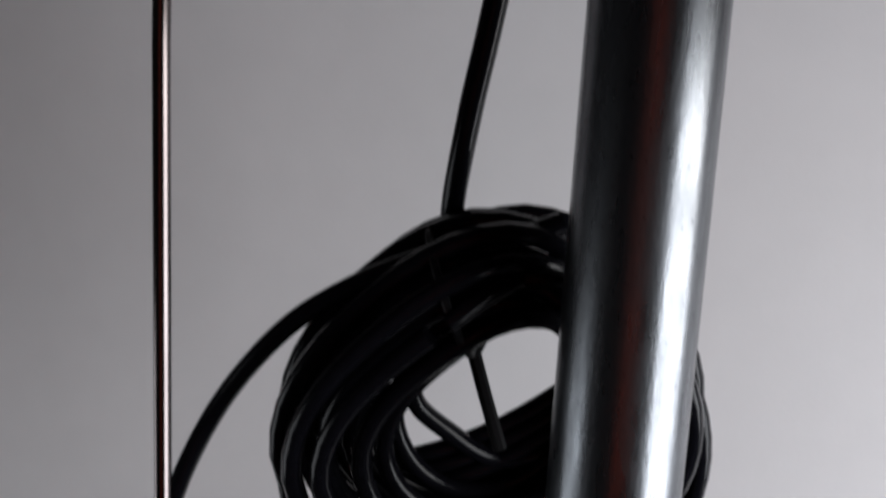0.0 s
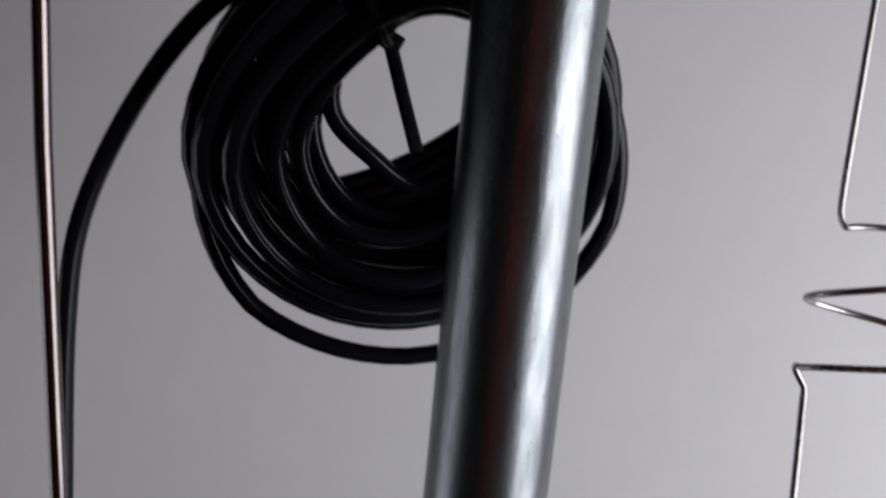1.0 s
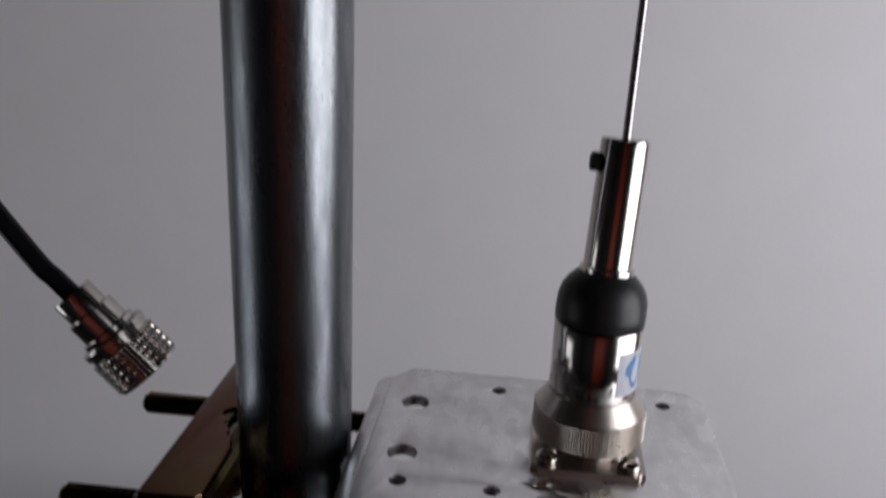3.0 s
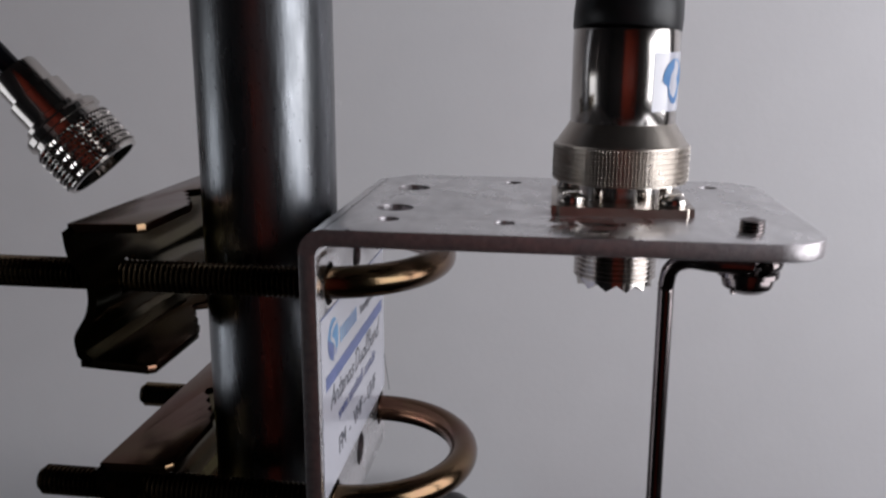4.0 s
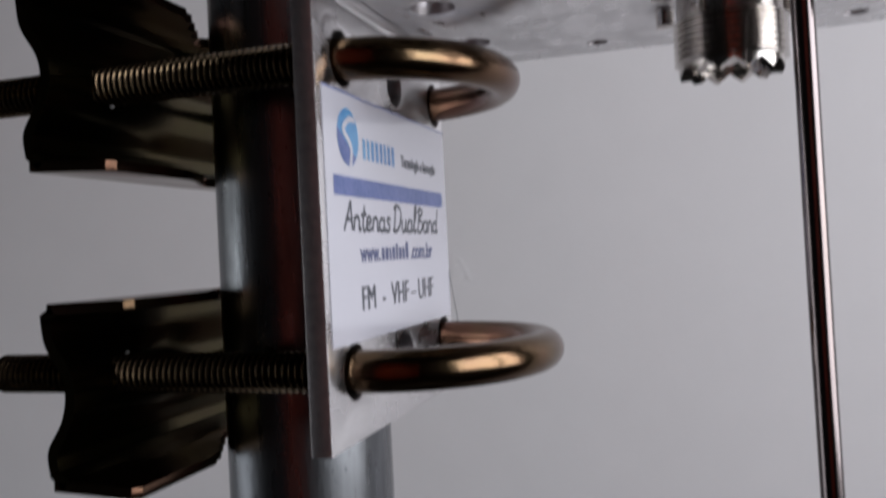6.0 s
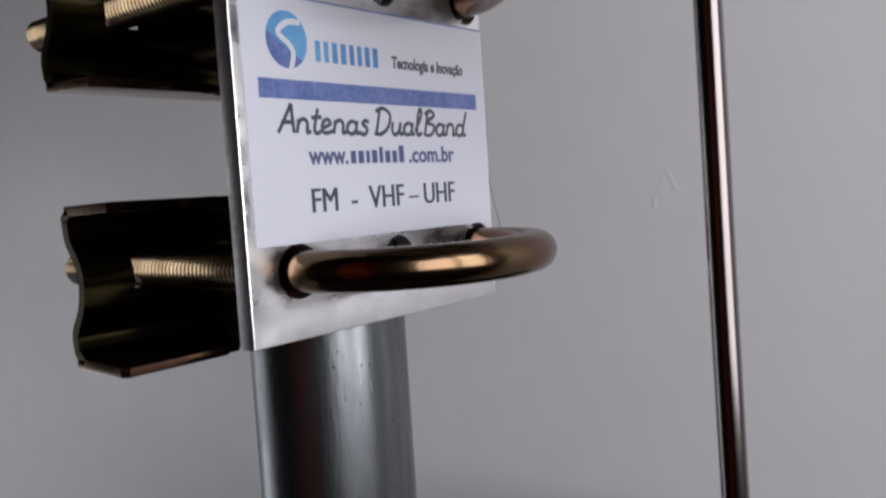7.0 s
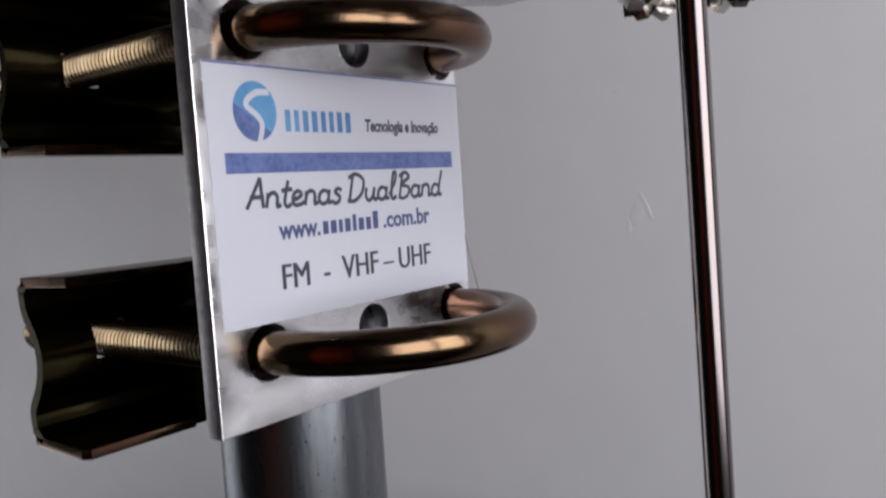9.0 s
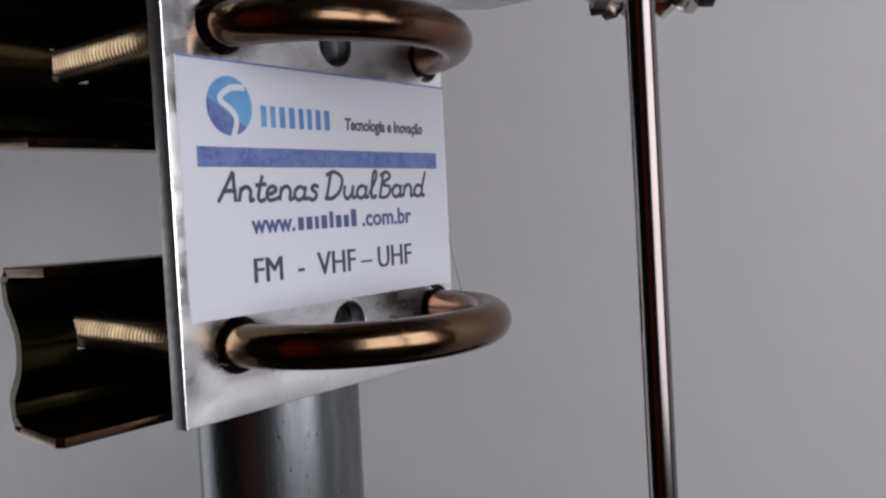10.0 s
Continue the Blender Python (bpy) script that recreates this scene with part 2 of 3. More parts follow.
setting("wall_east", join(box(X1, X1 + 0.13, Y0, y0, Z0, Z1), box(X1, X1 + 0.13, y1, Y1, Z0, Z1), box(X1, X1 + 0.13, y0, y1, Z0, z0), box(X1, X1 + 0.13, y0, y1, z1, Z1)), UNLIT, "side wall with the daylight window")
win = tagged(new("window_1"), "white framed window letting daylight in", "window", kind="structure")
part("window_frame", join(box(X1 - 0.02, X1, y0 - 0.05, y0, z0 - 0.05, z1 + 0.05), box(X1 - 0.02, X1, y1, y1 + 0.05, z0 - 0.05, z1 + 0.05), box(X1 - 0.02, X1, y0, y1, z0 - 0.05, z0), box(X1 - 0.02, X1, y0, y1, z1, z1 + 0.05)), WHITE, win, smooth=0)
# frame of the added west opening, which only houses the low fill
low = tagged(new("added_window"), "added low white framed opening for the fill light from the left", "window", kind="structure")
part("window_frame", join(box(X0, X0 + 0.02, g0 - 0.04, g0, h0, h1 + 0.04), box(X0, X0 + 0.02, g1, g1 + 0.04, h0, h1 + 0.04), box(X0, X0 + 0.02, g0, g1, h1, h1 + 0.04)), WHITE, low, smooth=0)
door = tagged(new("door_1"), "closed red-brown wooden door", "door", kind="structure")
part("door_leaf", box(-0.12, 0.62, Y0, Y0 + 0.035, Z0, Z0 + 2.05, 0.004), DOORWOOD, door, smooth=0)

# ---- mast and the cabinet behind it ----
PX, PY, R = -17.8, 30.6, 13.5
mast = thing("mast", "round worn galvanised steel mast pipe standing upright", "pipe", at=(PX * MM, PY * MM, Z0))
part("pipe", scaled(lathe([(R - 1.5, 1640), (R - 1.5, 0), (R, 0)] + [(R, z) for z in range(20, 1640, 20)] + [(R, 1640)], 64, True)), GALV, mast)

# a black cabinet beside it, turned to the wall, one upper corner in view
CW, CT, CH = 360.0, 60.0, 715.0
cabinet = thing("cabinet", "black glossy cabinet with rounded corners standing by the wall", "cabinet", at=(0.003, 0.253, Z0))
bm = box(-CW, 0, -CT, 0, 0, CH)
bmesh.ops.bevel(bm, geom=[e for e in bm.edges if abs(e.verts[0].co.y - e.verts[1].co.y) > 1 and e.verts[0].co.z > 1], offset=14, segments=8, affect='EDGES', profile=0.5)
bmesh.ops.bevel(bm, geom=[e for e in bm.edges if abs(e.verts[0].co.y - e.verts[1].co.y) < 0.1 and abs(e.verts[0].co.y + CT / 2) > CT / 2 - 0.1], offset=2.5, segments=3, affect='EDGES', profile=0.5)
part("body", scaled(bm, pose(0, 0, 0, 0, 0, 38)), GLOSSBLACK, cabinet, smooth=30)

# ---- bracket ----
W, WA, H, T, L = 57.0, 63.0, 64.6, 3.0, 83.5
bracket = thing("bracket", "bent aluminium plate bracket clamped to the mast", "bracket", at=(0, 0, 0))


def rounded(x0, y0, x1, y1, r, corners):
    out = []
    for cx, cy, a0, key in ((x1 - r, y0 + r, -90, 'c'), (x1 - r, y1 - r, 0, 'd'), (x0 + r, y1 - r, 90, 'a'), (x0 + r, y0 + r, 180, 'b')):
        if key in corners:
            out += [(cx + r * math.cos(radians(a0 + k * 15)), cy + r * math.sin(radians(a0 + k * 15))) for k in range(7)]
        else:
            out.append((x1 if a0 in (-90, 0) else x0, y0 if a0 in (-90, 180) else y1))
    return out


BI = 1.5                                    # inner radius of the bend
arm_out = rounded(BI, 0, L, WA, 9, 'cd')
arm_out = [(x, y) if not (x < BI + 0.1 and y > W) else (x, W) for x, y in arm_out]
arm_out.insert([i for i, q in enumerate(arm_out) if q == (BI, W)][0], (BI + 5, WA))
CX, CY = 51.6, 30.6
arm_holes = [(10.4, 10.6, 1.9), (9.7, 21.5, 3.4), (9.5, 44.7, 3.4), (30.9, 10.2, 1.8), (30.3, 54.7, 1.8), (72.5, 54.3, 1.8)]
arm = sheet(arm_out, arm_holes, T, 0.25)
UY = (9.1, 2 * PY - 9.1)                    # the two legs of a clamp
UZ = (-11.9, -54.9)
plate_holes = [(y, -z, 3.9) for y in UY for z in UZ] + [(PY, -z, 3.4) for z in UZ]
plate = sheet([(0, BI + T), (W, BI + T), (W, H), (0, H)], plate_holes, T, 0.25)
moved(plate, Matrix(((0, 0, 1, 0), (1, 0, 0, 0), (0, -1, 0, 0), (0, 0, 0, 1))))
bend = bmesh.new()
rows = []
for k in range(9):
    a = radians(90 + k * 90 / 8)
    rows.append([bend.verts.new((BI + r * math.cos(a), y, -(BI + T) + r * math.sin(a))) for r in (BI, BI + T) for y in (0, W)])
for a, b in zip(rows, rows[1:]):
    for i, j in ((0, 1), (1, 3), (3, 2), (2, 0)):
        bend.faces.new((a[i], a[j], b[j], b[i]))
bmesh.ops.recalc_face_normals(bend, faces=bend.faces)
for nm, piece in (("arm", arm), ("upright", plate), ("bend", bend)):
    body = part(nm, scaled(piece), ALU, bracket, smooth=25)
    body.data.materials.append(ALUCUT)
    for f in body.data.polygons:
        if abs(f.normal.y) > 0.9 or (nm == "arm" and abs(f.normal.z) < 0.6) or (nm == "upright" and abs(f.normal.x) < 0.6):
            f.material_index = 1

# printed label on the upright face
label = thing("label", "white laminated label printed in blue and black on the bracket", "label", at=(0, 0, 0))
LY0, LY1, LZ0, LZ1 = 1.6, 56.6, -51.0, -16.4
ON = Matrix(((0, 0, 1, 0), (1, 0, 0, 0), (0, 1, 0, 0), (0, 0, 0, 1)))    # x y on paper to y z, facing +x


def printed(name, bm, y, z, material, lift=0.16, lab=""):
    return part(name, scaled(bm, Matrix.Translation((lift, y, z)) @ ON), material, label, lab, smooth=0)


part("loose_fibre", scaled(tube(spline([(0.1, 56.5, -42.5), (0.4, 57.0, -46), (0.7, 57.5, -49), (0.9, 58.6, -53)], 6), 0.07, 5)), INK, label, "thin dark loose fibre")
part("paper", scaled(box(0.02, 0.14, LY0, LY1, LZ0, LZ1)), PAPER, label, smooth=0)


def flat(w, h):
    return box(0, w, 0, h, 0, 0.02)


printed("stripe", flat(49.9, 2.7), 4.0, -30.8, BLUE, lab="printed blue stripe")
printed("edge_line", flat(LY1 - LY0, 0.25), LY0, LZ1 - 0.3, BLUE)
# round emblem, cut by a light swirl
bm = bmesh.new()
bmesh.ops.create_circle(bm, cap_ends=True, segments=32, radius=4.0)
printed("emblem", moved(bm, Matrix.Diagonal((0.95, 1.0, 1, 1))), 9.7, -22.6, LIGHTBLUE, lab="round blue printed emblem")
sw = spline([(2.6, 2.6, 0), (0.2, 2.4, 0), (-1.6, 0.9, 0), (0.3, -0.6, 0), (1.0, -2.0, 0), (0.2, -4.6, 0)], 6)
bm = bmesh.new()
prev = None
for i, q in enumerate(sw):
    d = (sw[min(i + 1, len(sw) - 1)] - sw[max(i - 1, 0)]).normalized()
    n = Vector((-d.y, d.x, 0)) * 0.42
    cur = (bm.verts.new(q + n), bm.verts.new(q - n))
    if prev:
        bm.faces.new((prev[0], prev[1], cur[1], cur[0]))
    prev = cur
bmesh.ops.recalc_face_normals(bm, faces=bm.faces)
leaf = bmesh.new()
leaf.faces.new([leaf.verts.new((3.75 * math.cos(radians(a)), 3.95 * math.sin(radians(a)), 0)) for a in range(165, 316, 10)])
printed("dark_leaf", leaf, 9.7, -22.6, BLUE, 0.18)
printed("swirl", bm, 9.7, -22.6, PAPER, 0.2)
# the name, as plain upright bars
at_ = 15.0
for k, wide in enumerate((1.0, 0.9, 1.05, 1.1, 0.95, 0.9, 1.05, 1.1)):
    printed("name_bar", flat(wide, 3.0), at_, -25.2, LIGHTBLUE)
    at_ += wide + 0.75


def line(name, text, y0, y1, z, size, material, shear=0.0, thick=0.0, bold=0.0):
    bm = words(text, size, shear, 1.0, thick)
    xs = [v.co.x for v in bm.verts]
    k = (y1 - y0) / (max(xs) - min(xs))
    x_min = min(xs)
    if bold:
        bm = join(bm.copy(), moved(bm, Matrix.Translation((bold, 0.01, 0.006))))
    for v in bm.verts:
        v.co.x = (v.co.x - x_min) * k
    printed(name, bm, y0, z, material)



# the title, written with a round pen: strokes in units of the small letters' height
def arc(cx, cy, rx, ry, a0, a1):
    return [(cx + rx * math.cos(radians(a0 + (a1 - a0) * k / 12)), cy + ry * math.sin(radians(a0 + (a1 - a0) * k / 12)), 0) for k in range(13)]


def stroke(*xy):
    return spline([(x, y, 0) for x, y in zip(xy[::2], xy[1::2])], 5)


PEN = {}
PEN["A"] = 1.12, [stroke(0.0, 0.0, 0.3, 0.9, 0.62, 1.95), stroke(0.62, 1.95, 0.78, 1.0, 0.98, 0.0), stroke(0.12, 0.68, 0.5, 0.72, 0.95, 0.7)]
PEN["n"] = 0.92, [stroke(0.05, 0.95, 0.06, 0.5, 0.04, 0.0), arc(0.36, 0.5, 0.3, 0.45, 180, 0) + stroke(0.66, 0.3, 0.7, 0.05, 0.92, 0.15)]
PEN["t"] = 0.66, [stroke(0.32, 1.7, 0.24, 0.9, 0.22, 0.25, 0.4, 0.0, 0.66, 0.15), stroke(-0.05, 1.05, 0.3, 1.1, 0.62, 1.12)]
PEN["e"] = 0.84, [stroke(0.06, 0.4, 0.35, 0.5, 0.6, 0.7) + arc(0.34, 0.5, 0.3, 0.48, 30, 300) + stroke(0.6, 0.08, 0.84, 0.25)]
PEN["a"] = 0.96, [arc(0.36, 0.46, 0.34, 0.46, 40, 400), stroke(0.72, 0.95, 0.68, 0.4, 0.74, 0.05, 0.96, 0.15)]
PEN["s"] = 0.74, [stroke(0.62, 0.86, 0.36, 1.0, 0.16, 0.76, 0.5, 0.45, 0.5, 0.12, 0.25, -0.02, 0.0, 0.14)]
PEN["u"] = 0.98, [stroke(0.05, 0.95, 0.05, 0.35, 0.28, 0.0, 0.58, 0.25, 0.68, 0.95), stroke(0.68, 0.95, 0.68, 0.3, 0.78, 0.03, 0.98, 0.15)]
PEN["l"] = 0.62, [stroke(0.0, 0.3, 0.4, 1.3, 0.42, 1.95, 0.22, 1.9, 0.16, 0.9, 0.22, 0.1, 0.42, 0.02, 0.6, 0.2)]
PEN["d"] = 0.98, [arc(0.36, 0.46, 0.34, 0.46, 40, 400), stroke(0.86, 2.0, 0.72, 1.0, 0.7, 0.3, 0.78, 0.04, 0.98, 0.15)]
PEN["D"] = 1.28, [stroke(0.22, 1.85, 0.16, 0.9, 0.1, 0.05), stroke(-0.1, 1.7, 0.45, 1.95, 1.05, 1.5, 1.0, 0.6, 0.5, 0.05, -0.05, 0.08)]
PEN["B"] = 1.08, [stroke(0.22, 1.85, 0.16, 0.9, 0.1, 0.0), stroke(-0.05, 1.65, 0.4, 1.95, 0.8, 1.6, 0.2, 1.02, 0.85, 0.8, 0.8, 0.2, 0.4, -0.02, 0.0, 0.1)]
PEN[" "] = 0.42, []
PEN["'"] = 0.16, []


def written(name, text, y0, y1, z, tall, material, pen=0.32, slant=0.2):
    total = sum(PEN[c][0] for c in text)
    k, at, bm = (y1 - y0) / total, 0.0, bmesh.new()
    for c in text:
        for path in PEN[c][1]:
            tube([((at + q[0]) * k + slant * q[1] * tall, q[1] * tall, 0) for q in path], pen, 6, bm=bm)
        at += PEN[c][0]
    printed(name, moved(bm, Matrix.Diagonal((1, 1, 0.12, 1))), y0, z, material, 0.15)


written("title", "Antenas Dual'Band", 6.9, 50.2, -35.5, 2.1, INK)
line("motto", "Tecnologia e Inovação", 31.6, 50.4, -24.9, 2.6, INK, 0.12, 0.09)
line("web_head", "www.", 12.2, 20.2, -39.9, 3.7, NAVY, 0, 0.10)
at_ = 20.8
for k, (wide, tall) in enumerate(((1.1, 1.9), (1.2, 1.9), (0.8, 1.9), (1.2, 2.0), (0.8, 2.5), (1.2, 1.9), (1.1, 1.9), (1.2, 2.7))):
    printed("web_bar", flat(wide, tall), at_, -39.9, NAVY)
    at_ += wide + 0.52
line("web_tail", ".com.br", 34.3, 46.4, -39.9, 3.7, NAVY, 0, 0.10)
line("band_line", "FM  -  VHF – UHF", 12.2, 45.8, -46.8, 5.0, INK, 0.0, 0.0, 0.22)


# ---- clamps: a bent rod with threaded legs, and a saddle ----
def u_bolt(z, apex, end, name_label):
    ob = thing("u_bolt", name_label, "U-bolt", "clamps on the mast", at=(0, PY * MM, z * MM))
    r = (UY[1] - UY[0]) / 2
    c = apex - 3.0 - r
    legs = [(c - 8 + 8 * k / 4, -r, 0) for k in range(4)]
    arc = [(c + r * math.sin(a) * 1.0, -r * math.cos(a), 0) for a in [math.pi * k / 28 for k in range(29)]]
    back = [(x, r, 0) for x, y, q in legs[::-1]]
    part("bow", scaled(tube([(-4.6, -r, 0)] + [q for q in legs if q[0] > -4] + arc + [q for q in back if q[0] > -4] + [(-4.6, r, 0)], 3.0, 20)), CHROMATE, ob)
    prof = [(0.5, end), (2.2, end)] + thread(3.0, end + 0.6, -4.6, 1.0, 0.7) + [(2.9, -4.2)]
    for y in (-r, r):
        part("threaded_leg", scaled(lathe(prof, 20), Matrix.Translation((0, y, 0)) @ Matrix(((0, 0, 1, 0), (1, 0, 0, 0), (0, 1, 0, 0), (0, 0, 0, 1)))), THREAD, ob, smooth=24)
    return ob


u_bolt(UZ[0], 20.2, -66.0, "yellow zinc-plated steel U-bolt through the bracket's top")
u_bolt(UZ[1], 25.2, -60.0, "yellow zinc-plated steel U-bolt through the bracket's foot, standing out further")


def saddle(z, dx, slot=0.0):
    """A bent sheet: a web with a hollow middle, and two flanges notched to grip the pipe."""
    ob = thing("clamp_saddle", "yellow zinc-plated steel clamp saddle gripping the mast", "clamp", "clamps on the mast", at=(dx * MM, PY * MM, z * MM))
    hw, ztop, zbot = 33.8, 12.2, -13.6
    prof = spline([(-42.2, 10.6, 0), (-41.6, 6.5, 0), (-39.2, 2.5, 0), (-38.6, -0.5, 0), (-39.4, -4.0, 0), (-41.8, -8.0, 0), (-41.6, -11.6, 0)], 5)
    prof = [Vector((-40.4, ztop - 0.4, 0))] + prof + [Vector((-39.6, zbot + 0.3, 0))]
    bm = bmesh.new()
    th = 1.6
    ys = [-hw, -24.9, -18.1, 18.1, 24.9, hw]
    outer, inner = [], []
    for i, q in enumerate(prof):
        d = (prof[min(i + 1, len(prof) - 1)] - prof[max(i - 1, 0)]).normalized()
        n = Vector((-d.y, d.x)) * th
        outer.append([bm.verts.new((q.x, y, q.y)) for y in ys])
        inner.append([bm.verts.new((q.x + n.x, y, q.y + n.y)) for y in ys])

    def solid(i, k):
        inside = 0 <= i < len(prof) - 1 and 0 <= k < len(ys) - 1
        return inside and not (k in (1, 3) and abs(prof[i].y + prof[i + 1].y - 2 * slot) < 5.2)

    for i in range(len(prof) - 1):
        for k in range(len(ys) - 1):
            if not solid(i, k):
                continue
            bm.faces.new((outer[i][k], outer[i][k + 1], outer[i + 1][k + 1], outer[i + 1][k]))
            bm.faces.new((inner[i][k], inner[i + 1][k], inner[i + 1][k + 1], inner[i][k + 1]))
            for (di, dk), (p, q) in (((-1, 0), ((i, k), (i, k + 1))), ((1, 0), ((i + 1, k), (i + 1, k + 1))), ((0, -1), ((i, k), (i + 1, k))), ((0, 1), ((i, k + 1), (i + 1, k + 1)))):
                if not solid(i + di, k + dk):
                    bm.faces.new((outer[p[0]][p[1]], outer[q[0]][q[1]], inner[q[0]][q[1]], inner[p[0]][p[1]]))
    bmesh.ops.recalc_face_normals(bm, faces=bm.faces)
    # web takes the darkened zinc for the shade inside the saddle
    part("web", scaled(bm), CHROMATE_SHADE, ob, smooth=50)
    edge = [(-27.6, -hw + 1.0), (-27.6, -14.5)]
    teeth = 7
    for s in (-1, 1):
        for k in range(teeth) if s < 0 else range(teeth - 1, -1, -1):
            f0 = (k + 0.5) / teeth
            y, x = 14.5 * (1 - f0), -27.6 - 7.4 * f0
            edge += [(x + (0.5 if k % 2 else -0.6), s * y)] if s < 0 else [(x + (0.5 if k % 2 else -0.6), y)]
    edge += [(-27.6, 14.5), (-27.6, hw - 1.0), (-28.6, hw), (-41, hw), (-41, -hw), (-28.6, -hw)]
    for zt, tilt in ((ztop, 1.2), (zbot + th, -3.0)):
        fl = sheet(edge, [], th, 0.2)
        part("flange", scaled(fl, Matrix.Translation((-41, 0, zt)) @ pose(0, 0, 0, 0, -tilt, 0) @ Matrix.Translation((41, 0, 0))), CHROMATE, ob, smooth=30)
    return ob


saddle(UZ[0], -0.8)
saddle(UZ[1] - 0.9, 0.9, 0.9)

# ---- coax socket on the arm ----
socket = thing("coax_socket", "nickel-plated threaded coax socket screwed through the bracket arm", "connector", at=(CX * MM, CY * MM, 0))
bm = box(-12.7, 12.7, -12.7, 12.7, 0, 1.6)
bmesh.ops.bevel(bm, geom=[e for e in bm.edges if abs(e.verts[0].co.z - e.verts[1].co.z) > 1], offset=1.5, segments=3, affect='EDGES')
part("flange", scaled(bm), SATIN, socket, smooth=30)


def crown(i, j, r, z):
    return (r, z + (1.5 if j % 4 == 0 else 0.0 if j % 4 == 2 else 0.75) if i in (2, 3) else z)


prof = [(7.3, -3.0), (7.3, -7.4)] + [q for q in [(r, -7.4 - z) for r, z in thread(7.95, 0, 6.2, 0.95, 0.55)]] + [(7.4, -13.9)]
part("threaded_barrel", scaled(lathe(prof, 48)), NICKEL, socket, smooth=30)
bm = lathe([(5.6, -13.0), (7.3, -13.0), (7.3, -15.6), (5.6, -15.6)], 72, True, lambda i, j, r, z: (r, z + (0 if j % 6 == 3 else 1.3 if j % 6 in (0,) else 0.43 * abs(j % 6 - 3))) if i > 1 else (r, z))
part("crown", scaled(bm), NICKEL, socket, "saw-toothed rim", smooth=20)
part("insulator", scaled(lathe([(0.4, -12.5), (5.5, -12.5), (5.5, -13.6), (2.2, -13.6), (2.2, -12.9), (0.4, -12.9)], 32)), WHITE, socket)


def screw(parent, x, y, z_head, head_r, head_h, shank_r, z_tip, up=1, mat_=NICKEL):
    prof = [(0.1, 0), (head_r * 0.96, 0), (head_r, head_h * 0.25), (head_r * 0.92, head_h * 0.65), (head_r * 0.62, head_h * 0.95), (head_r * 0.5, head_h), (0.1, head_h)]
    m = Matrix.Translation((x, y, z_head)) @ Matrix.Diagonal((1, 1, up, 1))
    hd = part("screw", scaled(join(lathe(prof, 20), moved(box(-head_r * 0.75, head_r * 0.75, -0.3, 0.3, head_h * 0.7, head_h * 1.01), pose(0, 0, 0, 0, 0, 30))), m), mat_, parent, smooth=35)
    ln_ = abs(z_tip - z_head)
    part("screw_tip", scaled(lathe([(0.1, 0), (shank_r, 0)] + [(r, -z) for r, z in thread(shank_r, 0, ln_ - 0.5, 0.6, 0.25)] + [(0.1, -ln_)], 14), m), mat_, hd, smooth=60)


for dx in (-9.1, 9.1):
    for dy in (-9.1, 9.1):
        screw(socket, dx, dy, 1.6, 2.7, 2.2, 1.5, -6.4 if dy < 0 else -5.6)

# ---- whip antenna ----
antenna = thing("whip_antenna", "nickel antenna base, black boot, thin steel whip with loose coil", "antenna", at=(CX * MM, CY * MM, 0))
TOP = Vector((53.7 - CX, 36.0 - CY, 73.0))
lean = Vector((0, 0, 1)).rotation_difference(TOP.normalized()).to_matrix().to_4x4()


def turned(bm):
    return scaled(bm, lean)


def knurl(r, z0, z1, n, rows_, depth):
    """A band of small raised pyramids round the z axis."""
    bm = bmesh.new()
    grid = [[bm.verts.new((r * math.cos(2 * math.pi * (j + 0.5 * (i % 2)) / n), r * math.sin(2 * math.pi * (j + 0.5 * (i % 2)) / n), z0 + (z1 - z0) * i / rows_)) for j in range(n)] for i in range(rows_ + 1)]
    for i in range(rows_):
        for j in range(n):
            k = (j + 1) % n
            q = [grid[i][j], grid[i][k], grid[i + 1][k], grid[i + 1][j]]
            c = sum((v.co for v in q), Vector()) / 4
            f = (r + depth) / math.hypot(c.x, c.y)
            top = bm.verts.new((c.x * f, c.y * f, c.z))
            for a, b in zip(q, q[1:] + q[:1]):
                bm.faces.new((a, b, top))
    return bm


part("knurled_ring", scaled(join(lathe([(11.6, 4.9), (12.5, 5.1), (12.5, 12.0), (12.2, 12.2)], 64), knurl(12.4, 5.3, 11.8, 120, 14, 0.42))), SATIN, antenna, "knurled nickel ring", smooth=0)
part("neck", scaled(lathe([(7.6, 1.2), (7.6, 5.2)], 40)), NICKEL, antenna)
part("cone", scaled(lathe([(12.3, 12.1), (12.0, 12.5), (10.0, 15.6), (9.7, 16.0)], 64)), SATIN, antenna)
part("barrel", scaled(lathe([(9.6, 15.9), (9.75, 16.1), (9.75, 32.6), (9.5, 32.9)], 64)), NICKEL, antenna)
PIV = Vector((0, 0, 33.0))
up_axis = Vector((0, 0, 1)).rotation_difference((TOP - PIV).normalized()).to_matrix().to_4x4()
lean = Matrix.Translation(PIV) @ up_axis @ Matrix.Translation(-PIV)
part("boot", turned(lathe([(9.5, 32.2), (9.85, 32.6), (9.95, 35), (9.8, 38), (9.2, 40.2), (8.1, 42.0), (6.7, 43.4), (5.9, 44.0), (5.6, 44.3)], 56)), RUBBER, antenna, "black rubber boot")
part("collar", turned(lathe([(5.9, 43.8), (5.95, 44.0), (5.95, 44.9), (5.4, 45.3)], 40)), NICKEL, antenna)
part("ferrule", turned(lathe([(5.3, 45.0), (5.3, 72.4), (5.0, 72.9), (1.2, 72.9), (1.0, 72.3)], 48)), NICKEL, antenna)
